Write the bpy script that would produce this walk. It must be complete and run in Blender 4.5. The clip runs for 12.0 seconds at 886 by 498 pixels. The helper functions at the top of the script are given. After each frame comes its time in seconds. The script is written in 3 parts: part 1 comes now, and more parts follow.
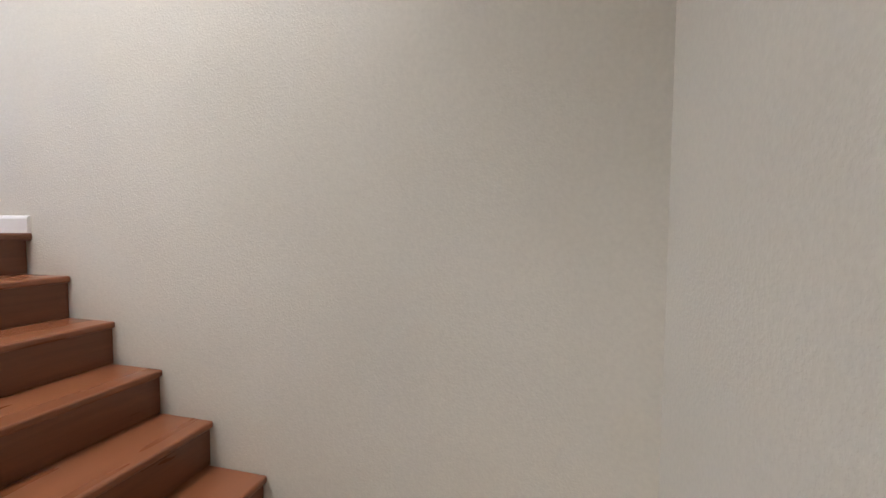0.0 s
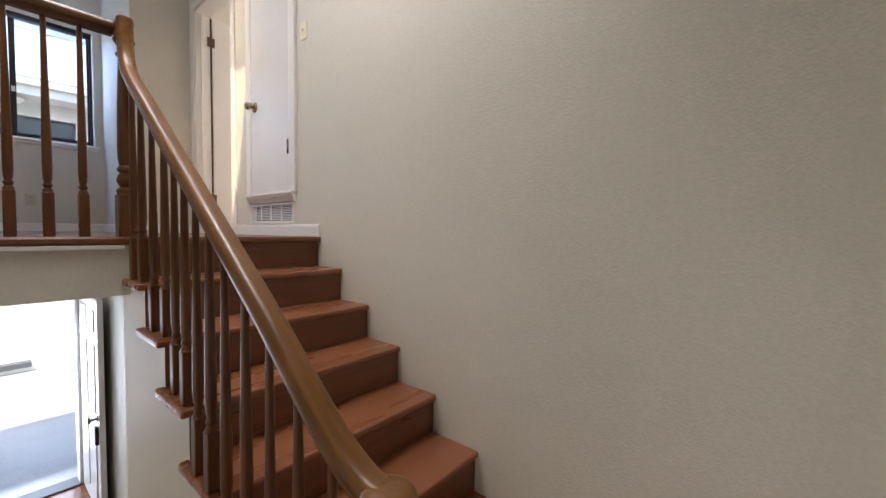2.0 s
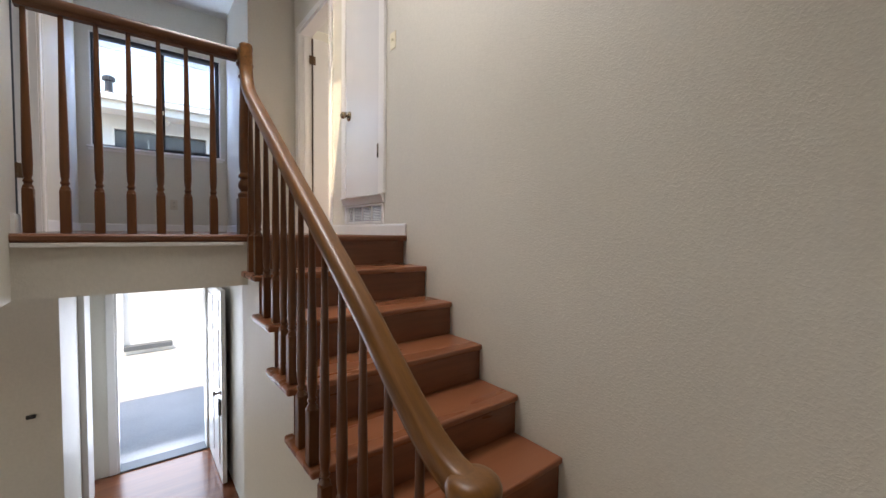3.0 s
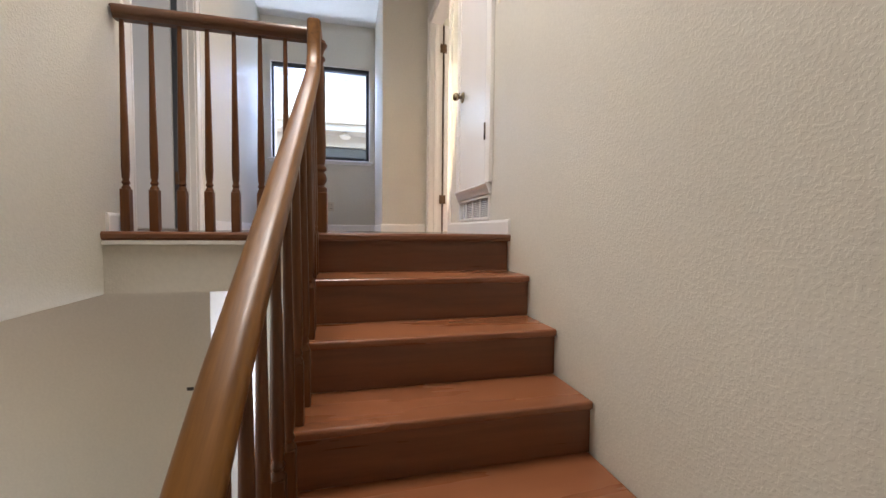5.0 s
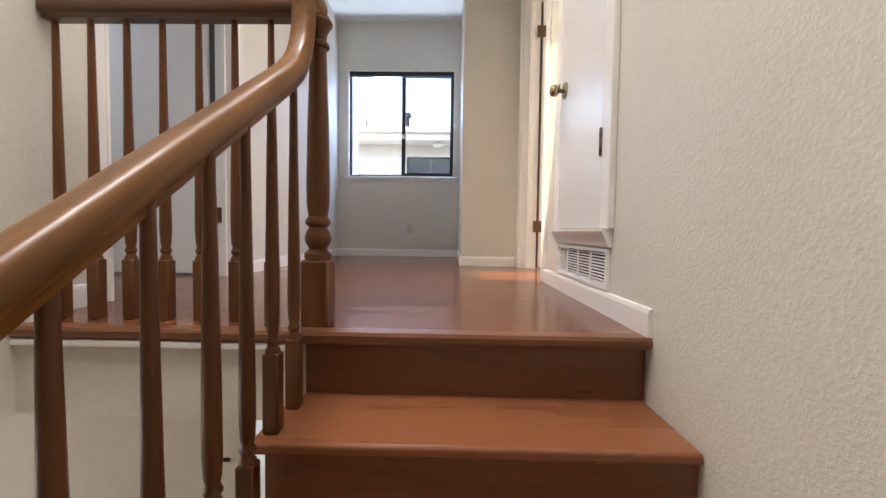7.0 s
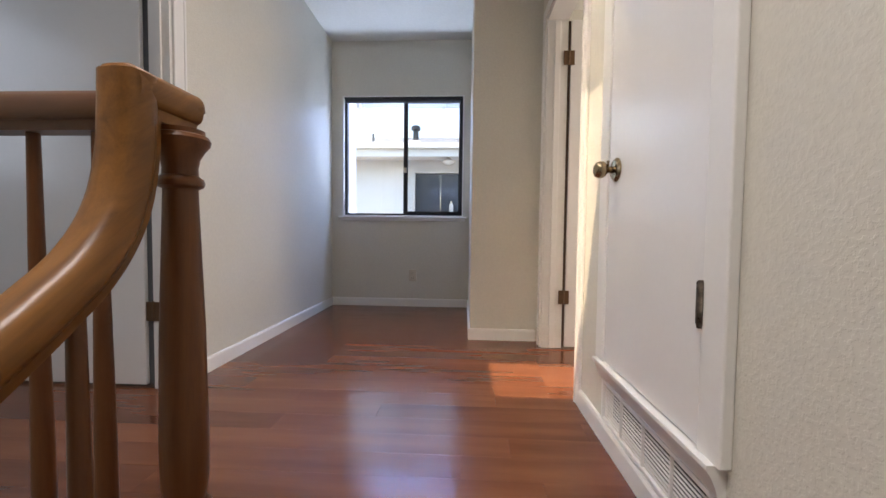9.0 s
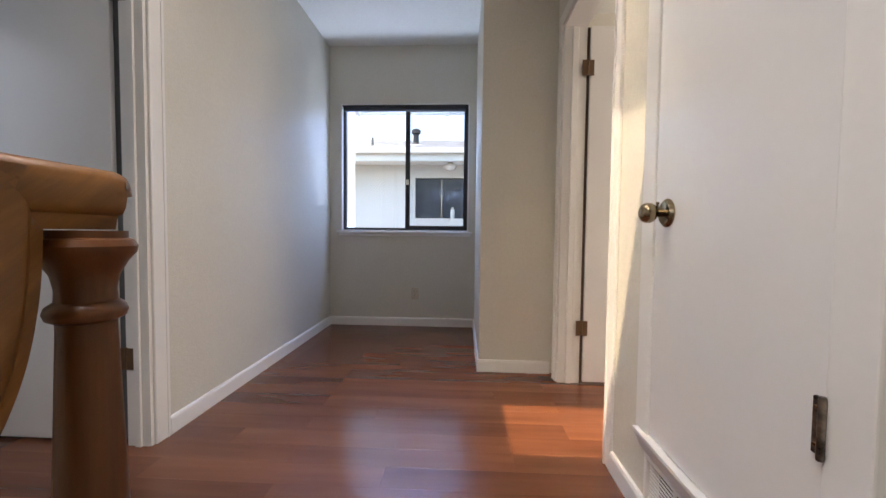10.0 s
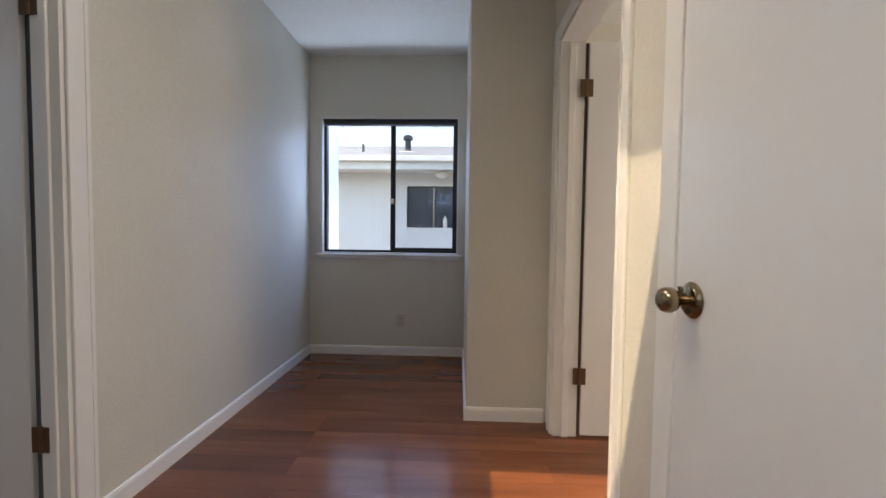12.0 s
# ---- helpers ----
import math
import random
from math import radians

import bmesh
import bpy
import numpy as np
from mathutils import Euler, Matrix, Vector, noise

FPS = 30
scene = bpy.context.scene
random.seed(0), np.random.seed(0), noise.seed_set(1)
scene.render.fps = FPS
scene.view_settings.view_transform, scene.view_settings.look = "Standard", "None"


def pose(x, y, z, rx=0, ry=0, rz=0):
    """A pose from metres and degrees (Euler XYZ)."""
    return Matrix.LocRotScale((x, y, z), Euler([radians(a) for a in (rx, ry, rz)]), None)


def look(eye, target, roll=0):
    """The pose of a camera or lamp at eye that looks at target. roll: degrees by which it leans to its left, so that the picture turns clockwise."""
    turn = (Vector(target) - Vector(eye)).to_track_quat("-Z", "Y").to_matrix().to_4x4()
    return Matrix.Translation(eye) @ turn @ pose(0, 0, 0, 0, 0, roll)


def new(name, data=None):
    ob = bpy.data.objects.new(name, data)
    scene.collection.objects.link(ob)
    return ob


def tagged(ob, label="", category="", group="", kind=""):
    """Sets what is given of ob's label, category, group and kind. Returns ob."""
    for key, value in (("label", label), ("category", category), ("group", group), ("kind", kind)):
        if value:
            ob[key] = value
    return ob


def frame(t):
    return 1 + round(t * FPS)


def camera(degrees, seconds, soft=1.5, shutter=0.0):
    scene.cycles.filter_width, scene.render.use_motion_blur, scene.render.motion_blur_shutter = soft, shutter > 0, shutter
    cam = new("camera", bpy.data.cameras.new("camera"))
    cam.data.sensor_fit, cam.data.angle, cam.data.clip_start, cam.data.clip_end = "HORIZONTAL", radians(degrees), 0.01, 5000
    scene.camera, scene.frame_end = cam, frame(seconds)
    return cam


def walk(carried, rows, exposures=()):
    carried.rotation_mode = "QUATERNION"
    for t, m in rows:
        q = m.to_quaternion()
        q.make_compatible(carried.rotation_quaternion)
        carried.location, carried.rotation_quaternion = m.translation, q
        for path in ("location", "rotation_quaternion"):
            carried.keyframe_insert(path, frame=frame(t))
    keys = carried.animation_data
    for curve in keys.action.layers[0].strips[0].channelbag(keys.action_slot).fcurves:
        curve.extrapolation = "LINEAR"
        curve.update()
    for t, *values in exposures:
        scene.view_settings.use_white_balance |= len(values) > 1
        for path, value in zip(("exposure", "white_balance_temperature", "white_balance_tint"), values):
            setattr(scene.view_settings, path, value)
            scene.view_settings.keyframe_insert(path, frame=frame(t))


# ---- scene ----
cam = camera(97.1, 12.0, soft=1.5)
# seconds, eye (x, y, z), yaw, pitch, roll
PATH = [
    (0, 0.044, -0.019, 1.525, 13.85, -2.68, -0.54),
    (0.5, 0.025, -0.068, 1.532, 20.02, -2.54, -0.60),
    (1, 0.018, -0.093, 1.527, 26.99, -2.31, -0.50),
    (1.5, 0.000, -0.125, 1.533, 33.59, -2.46, -0.52),
    (2, -0.015, -0.152, 1.534, 39.73, -2.47, -0.67),
    (2.5, -0.014, -0.163, 1.527, 46.11, -2.47, -0.75),
    (3, -0.015, -0.166, 1.519, 51.54, -2.41, -0.66),
    (3.5, -0.058, -0.125, 1.501, 55.35, -2.46, -0.60),
    (5.5, -0.470, 0.609, 1.517, 83.90, -2.66, -0.51),
    (6, -0.668, 0.669, 1.533, 89.36, -2.56, -0.41),
    (6.5, -0.919, 0.686, 1.683, 90.94, -2.61, -0.44),
    (7, -1.140, 0.714, 1.778, 91.21, -2.42, -0.79),
    (9, -1.727, 0.751, 2.250, 93.11, -2.38, -0.66),
    (9.5, -1.835, 0.726, 2.280, 93.35, -2.38, -0.63),
    (10, -1.942, 0.687, 2.404, 92.95, -2.44, -0.63),
    (10.5, -2.002, 0.700, 2.444, 93.05, -2.36, -0.62),
    (11, -2.128, 0.714, 2.466, 92.79, -2.38, -0.61),
    (11.5, -2.180, 0.721, 2.576, 92.35, -2.45, -0.59),
    (12, -2.194, 0.742, 2.603, 92.28, -2.32, -0.70),
]
EXPOSURES = [(0, 2.52, 5950, 18), (0.5, 2.40, 6000, 18), (1.5, 2.14, 6200, 19), (2.5, 1.92, 6220, 17), (3.5, 1.92, 6270, 17), (5.5, 2.34, 6600, 18), (7, 2.32, 6480, 18), (9, 1.82, 6350, 18), (10, 1.68, 6350, 18), (11.5, 1.36, 6400, 16), (12, 1.36, 6400, 16)]
walk(cam, [(t, pose(x, y, z, 90 + pitch, roll, yaw)) for t, x, y, z, yaw, pitch, roll in PATH], EXPOSURES)

# ---- world, sun, lights ----
STAIR_S = -0.536
U, W, R, RUN, ENTRY, CEIL = 1.496, 1.27, 0.187, 0.2505, -1.12, 4.16
world = bpy.data.worlds.new("world")
scene.world = world
world.use_nodes = True
wn = world.node_tree
sky = wn.nodes.new("ShaderNodeTexSky")
sky.sky_type, sky.sun_disc, sky.dust_density = "NISHITA", False, 1.2
sky.ozone_density, sky.air_density = 3.0, 2.0
SUN_WAY = Vector((-0.243, 0.40, -1.0)).normalized()
sky.sun_elevation = math.asin(-SUN_WAY.z)
sky.sun_rotation = math.atan2(-SUN_WAY.x, -SUN_WAY.y)
wn.links.new(sky.outputs[0], wn.nodes["Background"].inputs[0])
wn.nodes["Background"].inputs[1].default_value = 0.15
sun = new("sun", bpy.data.lights.new("sun", "SUN"))
sun.data.energy, sun.data.angle, sun.data.color = 2.2, radians(0.6), (1.0, 0.80, 0.50)
sun.matrix_world = look((0, 0, 12), Vector((0, 0, 12)) + SUN_WAY)


def area_lamp(name, at, to, width, height, watts, color):
    """A rectangular area lamp, for daylight from openings and for added fill."""
    lamp = new(name, bpy.data.lights.new(name, "AREA"))
    lamp.data.shape, lamp.data.size, lamp.data.size_y = "RECTANGLE", width, height
    lamp.data.energy, lamp.data.color = watts, color
    lamp.matrix_world = look(at, to)
    return lamp


area_lamp("hall_window_daylight", (-6.13, 0.2, 3.90), (-4.5, 0.1, 3.1), 1.0, 0.34, 10, (0.34, 0.52, 1.0))
area_lamp("hall_window_ground_daylight", (-6.10, 0.12, 2.08), (-4.3, 0.1, 3.95), 1.1, 0.36, 9, (0.62, 0.79, 1.0))
area_lamp("skylight_daylight", (-3.08, 0.27, CEIL + 0.02), (-1.2, 0.45, 1.4), 0.45, 0.85, 3.0, (1.0, 0.92, 0.80))
# Lights the stairwell from below; the lower room's window is unseen and assumed.
area_lamp("assumed_living_daylight", (-1.2, -4.45, 0.1), (-1.2, 0.0, 0.6), 2.6, 1.7, 6.8, (1.0, 0.95, 0.88))
area_lamp("entry_daylight", (-5.6, 0.1, -0.1), (-4.0, 0.1, -0.6), 0.8, 1.8, 7, (0.78, 0.88, 1.0))
area_lamp("north_room_daylight", (-3.90, 3.5, 3.0), (-4.15, -0.6, 2.9), 0.7, 1.3, 11.5, (1.0, 0.89, 0.74))
area_lamp("south_room_daylight", (-2.75, -2.42, 3.0), (-2.95, 1.2, 2.2), 1.1, 1.3, 2.6, (0.74, 0.86, 1.0))
# Added fill lamp under the closed stairwell ceiling; no fixture or opening there.
area_lamp("stair_ceiling_fill", (-1.70, 0.25, CEIL - 0.02), (-1.60, 0.55, 0.0), 0.9, 0.6, 6.4, (1.0, 0.96, 0.88)).data.spread = radians(115)


# ---- materials ----
def material(name, color, rough=0.5, metal=0.0):
    m = bpy.data.materials.new(name)
    m.use_nodes = True
    b = m.node_tree.nodes["Principled BSDF"]
    b.inputs["Base Color"].default_value = (*color, 1)
    b.inputs["Roughness"].default_value, b.inputs["Metallic"].default_value = rough, metal
    return m


def nodes_of(m):
    t = m.node_tree
    return t, t.nodes, t.links, t.nodes["Principled BSDF"]


def varied(name, color, rough=0.5, amount=0.08, scale=1.5, bump=0.0, bump_scale=120.0, bump_detail=2.0, flat=None, fine=0.03, rough_vary=0.06):
    """A painted or mineral surface: slow stains, fine grain and relief, in metres."""
    m = material(name, color, rough)
    t, n, l, b = nodes_of(m)
    geo = n.new("ShaderNodeNewGeometry")
    slow, grain = n.new("ShaderNodeTexNoise"), n.new("ShaderNodeTexNoise")
    slow.inputs["Scale"].default_value, slow.inputs["Detail"].default_value = scale, 4
    grain.inputs["Scale"].default_value, grain.inputs["Detail"].default_value = 60, 3
    l.new(geo.outputs["Position"], slow.inputs["Vector"])
    l.new(geo.outputs["Position"], grain.inputs["Vector"])
    ramp = n.new("ShaderNodeMapRange")
    ramp.inputs["From Min"].default_value, ramp.inputs["From Max"].default_value = 0.3, 0.7
    ramp.inputs["To Min"].default_value, ramp.inputs["To Max"].default_value = 1 - amount, 1 + amount * 0.5
    l.new(slow.outputs["Fac"], ramp.inputs["Value"])
    ramp2 = n.new("ShaderNodeMapRange")
    ramp2.inputs["From Min"].default_value, ramp2.inputs["From Max"].default_value = 0.3, 0.7
    ramp2.inputs["To Min"].default_value, ramp2.inputs["To Max"].default_value = 1 - fine, 1 + fine
    l.new(grain.outputs["Fac"], ramp2.inputs["Value"])
    mul = n.new("ShaderNodeMath")
    mul.operation = "MULTIPLY"
    l.new(ramp.outputs[0], mul.inputs[0]), l.new(ramp2.outputs[0], mul.inputs[1])
    mix = n.new("ShaderNodeVectorMath")
    mix.operation = "SCALE"
    mix.inputs[0].default_value = color
    l.new(mul.outputs[0], mix.inputs["Scale"])
    l.new(mix.outputs[0], b.inputs["Base Color"])
    rr = n.new("ShaderNodeMapRange")
    rr.inputs["To Min"].default_value, rr.inputs["To Max"].default_value = rough - rough_vary, rough + rough_vary
    l.new(slow.outputs["Fac"], rr.inputs["Value"])
    l.new(rr.outputs[0], b.inputs["Roughness"])
    if bump:
        lump = n.new("ShaderNodeTexNoise")
        lump.inputs["Scale"].default_value, lump.inputs["Detail"].default_value = bump_scale, bump_detail
        l.new(geo.outputs["Position"], lump.inputs["Vector"])
        src = lump.outputs["Fac"]
        if flat:
            cut = n.new("ShaderNodeMapRange")
            cut.interpolation_type = "SMOOTHSTEP"
            cut.inputs["From Min"].default_value, cut.inputs["From Max"].default_value = flat
            l.new(src, cut.inputs["Value"])
            src = cut.outputs[0]
        bm_node = n.new("ShaderNodeBump")
        bm_node.inputs["Strength"].default_value, bm_node.inputs["Distance"].default_value = 1.0, bump
        l.new(src, bm_node.inputs["Height"])
        l.new(bm_node.outputs[0], b.inputs["Normal"])
    return m


def wood(name, dark, light, rough, axis, stretch=14.0, scale=3.0, coat=0.0, piece=0.25, contrast=1.0, tilt=0.0, relief=0.25, pore=0.28):
    """Stained wood whose grain runs along an axis of the world; pieces differ a little in tone."""
    m = material(name, light, rough)
    t, n, l, b = nodes_of(m)
    geo, info = n.new("ShaderNodeNewGeometry"), n.new("ShaderNodeObjectInfo")
    shift = n.new("ShaderNodeVectorMath")
    shift.operation = "MULTIPLY_ADD"
    comb = n.new("ShaderNodeCombineXYZ")
    for k in range(3):
        l.new(info.outputs["Random"], comb.inputs[k])
    shift.inputs[1].default_value = (7.3, 9.1, 5.7)
    l.new(comb.outputs[0], shift.inputs[0]), l.new(geo.outputs["Position"], shift.inputs[2])
    squeeze = n.new("ShaderNodeVectorMath")
    squeeze.operation = "MULTIPLY"
    squeeze.inputs[1].default_value = [1.0 if k == axis else stretch for k in range(3)]
    spin = n.new("ShaderNodeVectorRotate")
    spin.rotation_type = "Y_AXIS"
    spin.inputs["Angle"].default_value = radians(tilt)
    l.new(shift.outputs[0], spin.inputs["Vector"])
    l.new(spin.outputs[0], squeeze.inputs[0])
    figure, pores = n.new("ShaderNodeTexNoise"), n.new("ShaderNodeTexNoise")
    figure.inputs["Scale"].default_value, figure.inputs["Detail"].default_value, figure.inputs["Distortion"].default_value = scale, 3 if relief == 0 else 5, 0.6 if relief else 0.0
    pores.inputs["Scale"].default_value, pores.inputs["Detail"].default_value = scale * 9, 3
    l.new(squeeze.outputs[0], figure.inputs["Vector"]), l.new(squeeze.outputs[0], pores.inputs["Vector"])
    add = n.new("ShaderNodeMath")
    add.operation = "MULTIPLY_ADD"
    add.inputs[1].default_value = pore
    l.new(pores.outputs["Fac"], add.inputs[0]), l.new(figure.outputs["Fac"], add.inputs[2])
    tone = n.new("ShaderNodeMath")
    tone.operation = "MULTIPLY_ADD"
    tone.inputs[1].default_value = piece
    l.new(info.outputs["Random"], tone.inputs[0]), l.new(add.outputs[0], tone.inputs[2])
    ramp = n.new("ShaderNodeMapRange")
    mid = 0.5 + (pore + piece) / 2
    ramp.inputs["From Min"].default_value, ramp.inputs["From Max"].default_value = mid - 0.3 / contrast, mid + 0.3 / contrast
    l.new(tone.outputs[0], ramp.inputs["Value"])
    mix = n.new("ShaderNodeMix")
    mix.data_type = "RGBA"
    mix.inputs["A"].default_value, mix.inputs["B"].default_value = (*dark, 1), (*light, 1)
    l.new(ramp.outputs[0], mix.inputs["Factor"])
    l.new(mix.outputs["Result"], b.inputs["Base Color"])
    rr = n.new("ShaderNodeMapRange")
    rr.inputs["To Min"].default_value, rr.inputs["To Max"].default_value = rough - 0.07, rough + 0.07
    l.new(figure.outputs["Fac"], rr.inputs["Value"]), l.new(rr.outputs[0], b.inputs["Roughness"])
    bump = n.new("ShaderNodeBump")
    bump.inputs["Strength"].default_value, bump.inputs["Distance"].default_value = relief, 0.0006
    l.new(pores.outputs["Fac"], bump.inputs["Height"]), l.new(bump.outputs[0], b.inputs["Normal"])
    b.inputs["Specular IOR Level"].default_value = 0.5 if axis == 1 else 0.36
    b.inputs["Coat Weight"].default_value, b.inputs["Coat Roughness"].default_value = coat, 0.12
    return m


WALL = varied("textured_cream_paint", (0.66, 0.638, 0.56), 0.5, 0.07, 0.8, 0.00036, 108.0, 2.5, (0.44, 0.62))
WHITE = varied("white_semigloss_paint", (0.80, 0.79, 0.76), 0.32, 0.03, 2.0, 0.0001, 40.0, fine=0.01)
DOORWHITE = varied("white_door_paint", (0.80, 0.79, 0.77), 0.22, 0.03, 1.5, 0.00012, 9.0, 1.0, fine=0.008)
CEILING = varied("flat_ceiling_paint", (0.74, 0.73, 0.69), 0.8, 0.05, 1.2, 0.001, 70.0)
PLANK = wood("red_brown_laminate_plank", (0.070, 0.021, 0.009), (0.24, 0.086, 0.037), 0.19, 1, 10.0, 1.1, 0.0, 0.34, 0.62, relief=0.0, pore=0.08)
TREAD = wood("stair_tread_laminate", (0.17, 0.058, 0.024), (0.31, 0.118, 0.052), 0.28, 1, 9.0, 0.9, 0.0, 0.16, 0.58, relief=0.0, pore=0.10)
# Same laminate as the treads, darkened for the shade on risers and nosing.
LAMINATE_SHADED = wood("stair_laminate_shaded", (0.105, 0.038, 0.016), (0.215, 0.082, 0.034), 0.30, 1, 14.0, 2.2, 0.0, 0.15, 0.7)
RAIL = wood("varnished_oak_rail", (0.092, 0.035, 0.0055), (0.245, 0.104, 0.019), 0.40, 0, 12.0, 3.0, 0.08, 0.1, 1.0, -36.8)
# Handrail oak with grain along y, coloured darker as if seen against the light.
RAIL_BACKLIT = wood("varnished_oak_rail_backlit", (0.055, 0.017, 0.005), (0.125, 0.045, 0.012), 0.34, 1, 12.0, 3.0, 0.12, 0.1, 0.7)
POST = wood("varnished_turned_wood", (0.062, 0.0185, 0.004), (0.150, 0.053, 0.012), 0.36, 2, 12.0, 3.0, 0.12, 0.2, 0.8)
BRASS = material("antique_brass", (0.33, 0.26, 0.16), 0.22, 1.0)
BRONZE = material("dark_bronze_hinge", (0.13, 0.075, 0.038), 0.36, 0.4)
STEEL = varied("worn_steel_hinge", (0.20, 0.17, 0.14), 0.32, 0.5, 60.0, fine=0.3, rough_vary=0.14)
nodes_of(STEEL)[3].inputs["Metallic"].default_value = 0.9
IVORY = varied("aged_ivory_plastic", (0.56, 0.50, 0.40), 0.4, 0.03)
FRAME = varied("bronze_anodised_aluminium", (0.022, 0.023, 0.028), 0.4, 0.1)
PLATE = varied("ivory_plastic", (0.80, 0.74, 0.56), 0.3, 0.03)
SLOT = material("dark_slot", (0.02, 0.018, 0.016), 0.6)
# Near-black, so the recess behind the grille looks deep in shade.
DUCT_SHADE = varied("near_black_duct_shade", (0.022, 0.020, 0.019), 0.9, 0.2)
STUCCO = varied("white_stucco", (0.78, 0.78, 0.77), 0.9, 0.06, 0.7, 0.004, 60.0)
SHINGLE = varied("weathered_grey_shingle", (0.36, 0.365, 0.37), 0.9, 0.25, 5.0, 0.004, 50.0, fine=0.15)
CONCRETE = varied("pale_concrete", (0.40, 0.39, 0.375), 0.9, 0.15, 1.0, 0.002, 60.0, fine=0.08)
SOIL = varied("dry_ground", (0.22, 0.19, 0.14), 0.95, 0.3, 0.4, 0.01, 12.0, fine=0.2)
DARKGLASS = material("dark_window_glass", (0.07, 0.08, 0.095), 0.12)
# Brown that stands for the shadow in the north door's hinge gap.
GAP_BROWN = varied("brown_door_gap_shade", (0.075, 0.042, 0.026), 0.7, 0.15)
# Dark sills and vent, and the shade in the south door's hinge gap.
DARK_GREY = material("dark_grey_trim_and_gap_shade", (0.10, 0.11, 0.12), 0.6)
GLASS = bpy.data.materials.new("clear_glass")
GLASS.use_nodes = True
gb = GLASS.node_tree.nodes["Principled BSDF"]
gb.inputs["Base Color"].default_value = (1, 1, 1, 1)
gb.inputs["Roughness"].default_value, gb.inputs["IOR"].default_value, gb.inputs["Transmission Weight"].default_value = 0.0, 1.45, 1.0
SCREEN = GLASS.copy()
SCREEN.name = "screened_glass"
SCREEN.node_tree.nodes["Principled BSDF"].inputs["Base Color"].default_value = (0.82, 0.84, 0.87, 1)


# ---- builders ----
def box(bm, x0, x1, y0, y1, z0, z1, bevel=0.0, seg=1):
    made = bmesh.ops.create_cube(bm, size=1.0)
    vs = made["verts"]
    for v in vs:
        v.co = ((x0 + x1) / 2 + v.co.x * (x1 - x0), (y0 + y1) / 2 + v.co.y * (y1 - y0), (z0 + z1) / 2 + v.co.z * (z1 - z0))
    if bevel:
        es = list({e for v in vs for e in v.link_edges})
        bmesh.ops.bevel(bm, geom=es, offset=bevel, segments=seg, profile=0.5, affect="EDGES", clamp_overlap=True)
    return bm


def mesh_of(bm, name, mat, smooth=False):
    bmesh.ops.recalc_face_normals(bm, faces=bm.faces)
    me = bpy.data.meshes.new(name)
    if smooth:
        for f in bm.faces:
            f.smooth = True
        for e in bm.edges:
            if len(e.link_faces) == 2 and e.calc_face_angle(0) > radians(38):
                e.smooth = False
    bm.to_mesh(me)
    bm.free()
    me.materials.append(mat)
    return me


def part(name, bm, mat, parent=None, label="", smooth=False):
    ob = new(name, mesh_of(bm, name, mat, smooth))
    if parent is not None:
        ob.parent = parent
    if label:
        ob["label"] = label
    return ob


def boxes(*rows, bevel=0.0, seg=1):
    bm = bmesh.new()
    for r in rows:
        box(bm, *r, bevel=bevel, seg=seg)
    return bm


def empty(name, label, category, group="", kind="", at=(0, 0, 0)):
    ob = new(name)
    ob.empty_display_size = 0.1
    ob.location = at
    return tagged(ob, label, category, group, kind)


def structure(name, bm, mat, label, category, smooth=False):
    return tagged(part(name, bm, mat, None, "", smooth), label, category, "", "structure")


def lathe(bm, profile, at=(0, 0, 0), turn=None, seg=20):
    """A turned solid from (radius, height) pairs about z, moved to a place."""
    m = Matrix.Translation(at) @ (turn or Matrix())
    rings = []
    for r, h in profile:
        rings.append([bm.verts.new(m @ Vector((r * math.cos(2 * math.pi * k / seg), r * math.sin(2 * math.pi * k / seg), h))) for k in range(seg)])
    for a, b in zip(rings, rings[1:]):
        for k in range(seg):
            bm.faces.new((a[k], a[(k + 1) % seg], b[(k + 1) % seg], b[k]))
    bm.faces.new(rings[0][::-1]), bm.faces.new(rings[-1])
    return bm


def sweep(bm, path, section, side):
    """A moulded bar: the section (across, up) carried along a path, with across fixed to the direction side."""
    side, rings = Vector(side), []
    for i, p in enumerate(path):
        a, b = Vector(path[max(i - 1, 0)]), Vector(path[min(i + 1, len(path) - 1)])
        way = (b - a).normalized()
        up = side.cross(way).normalized()
        rings.append([bm.verts.new(Vector(p) + side * u + up * v) for u, v in section])
    n = len(section)
    for a, b in zip(rings, rings[1:]):
        for k in range(n):
            bm.faces.new((a[k], a[(k + 1) % n], b[(k + 1) % n], b[k]))
    bm.faces.new(rings[0][::-1]), bm.faces.new(rings[-1])
    return bm


def wall_x(bm, y0, y1, x0, x1, z0, z1, holes=()):
    """A wall that runs along x, of thickness y0..y1, with holes (x0, x1, z0, z1)."""
    xs = sorted({x0, x1, *[h[0] for h in holes], *[h[1] for h in holes]})
    zs = sorted({z0, z1, *[h[2] for h in holes], *[h[3] for h in holes]})
    for a, b in zip(xs, xs[1:]):
        for c, d in zip(zs, zs[1:]):
            if not any(h[0] <= a and b <= h[1] and h[2] <= c and d <= h[3] for h in holes):
                box(bm, a, b, y0, y1, c, d)
    return bm


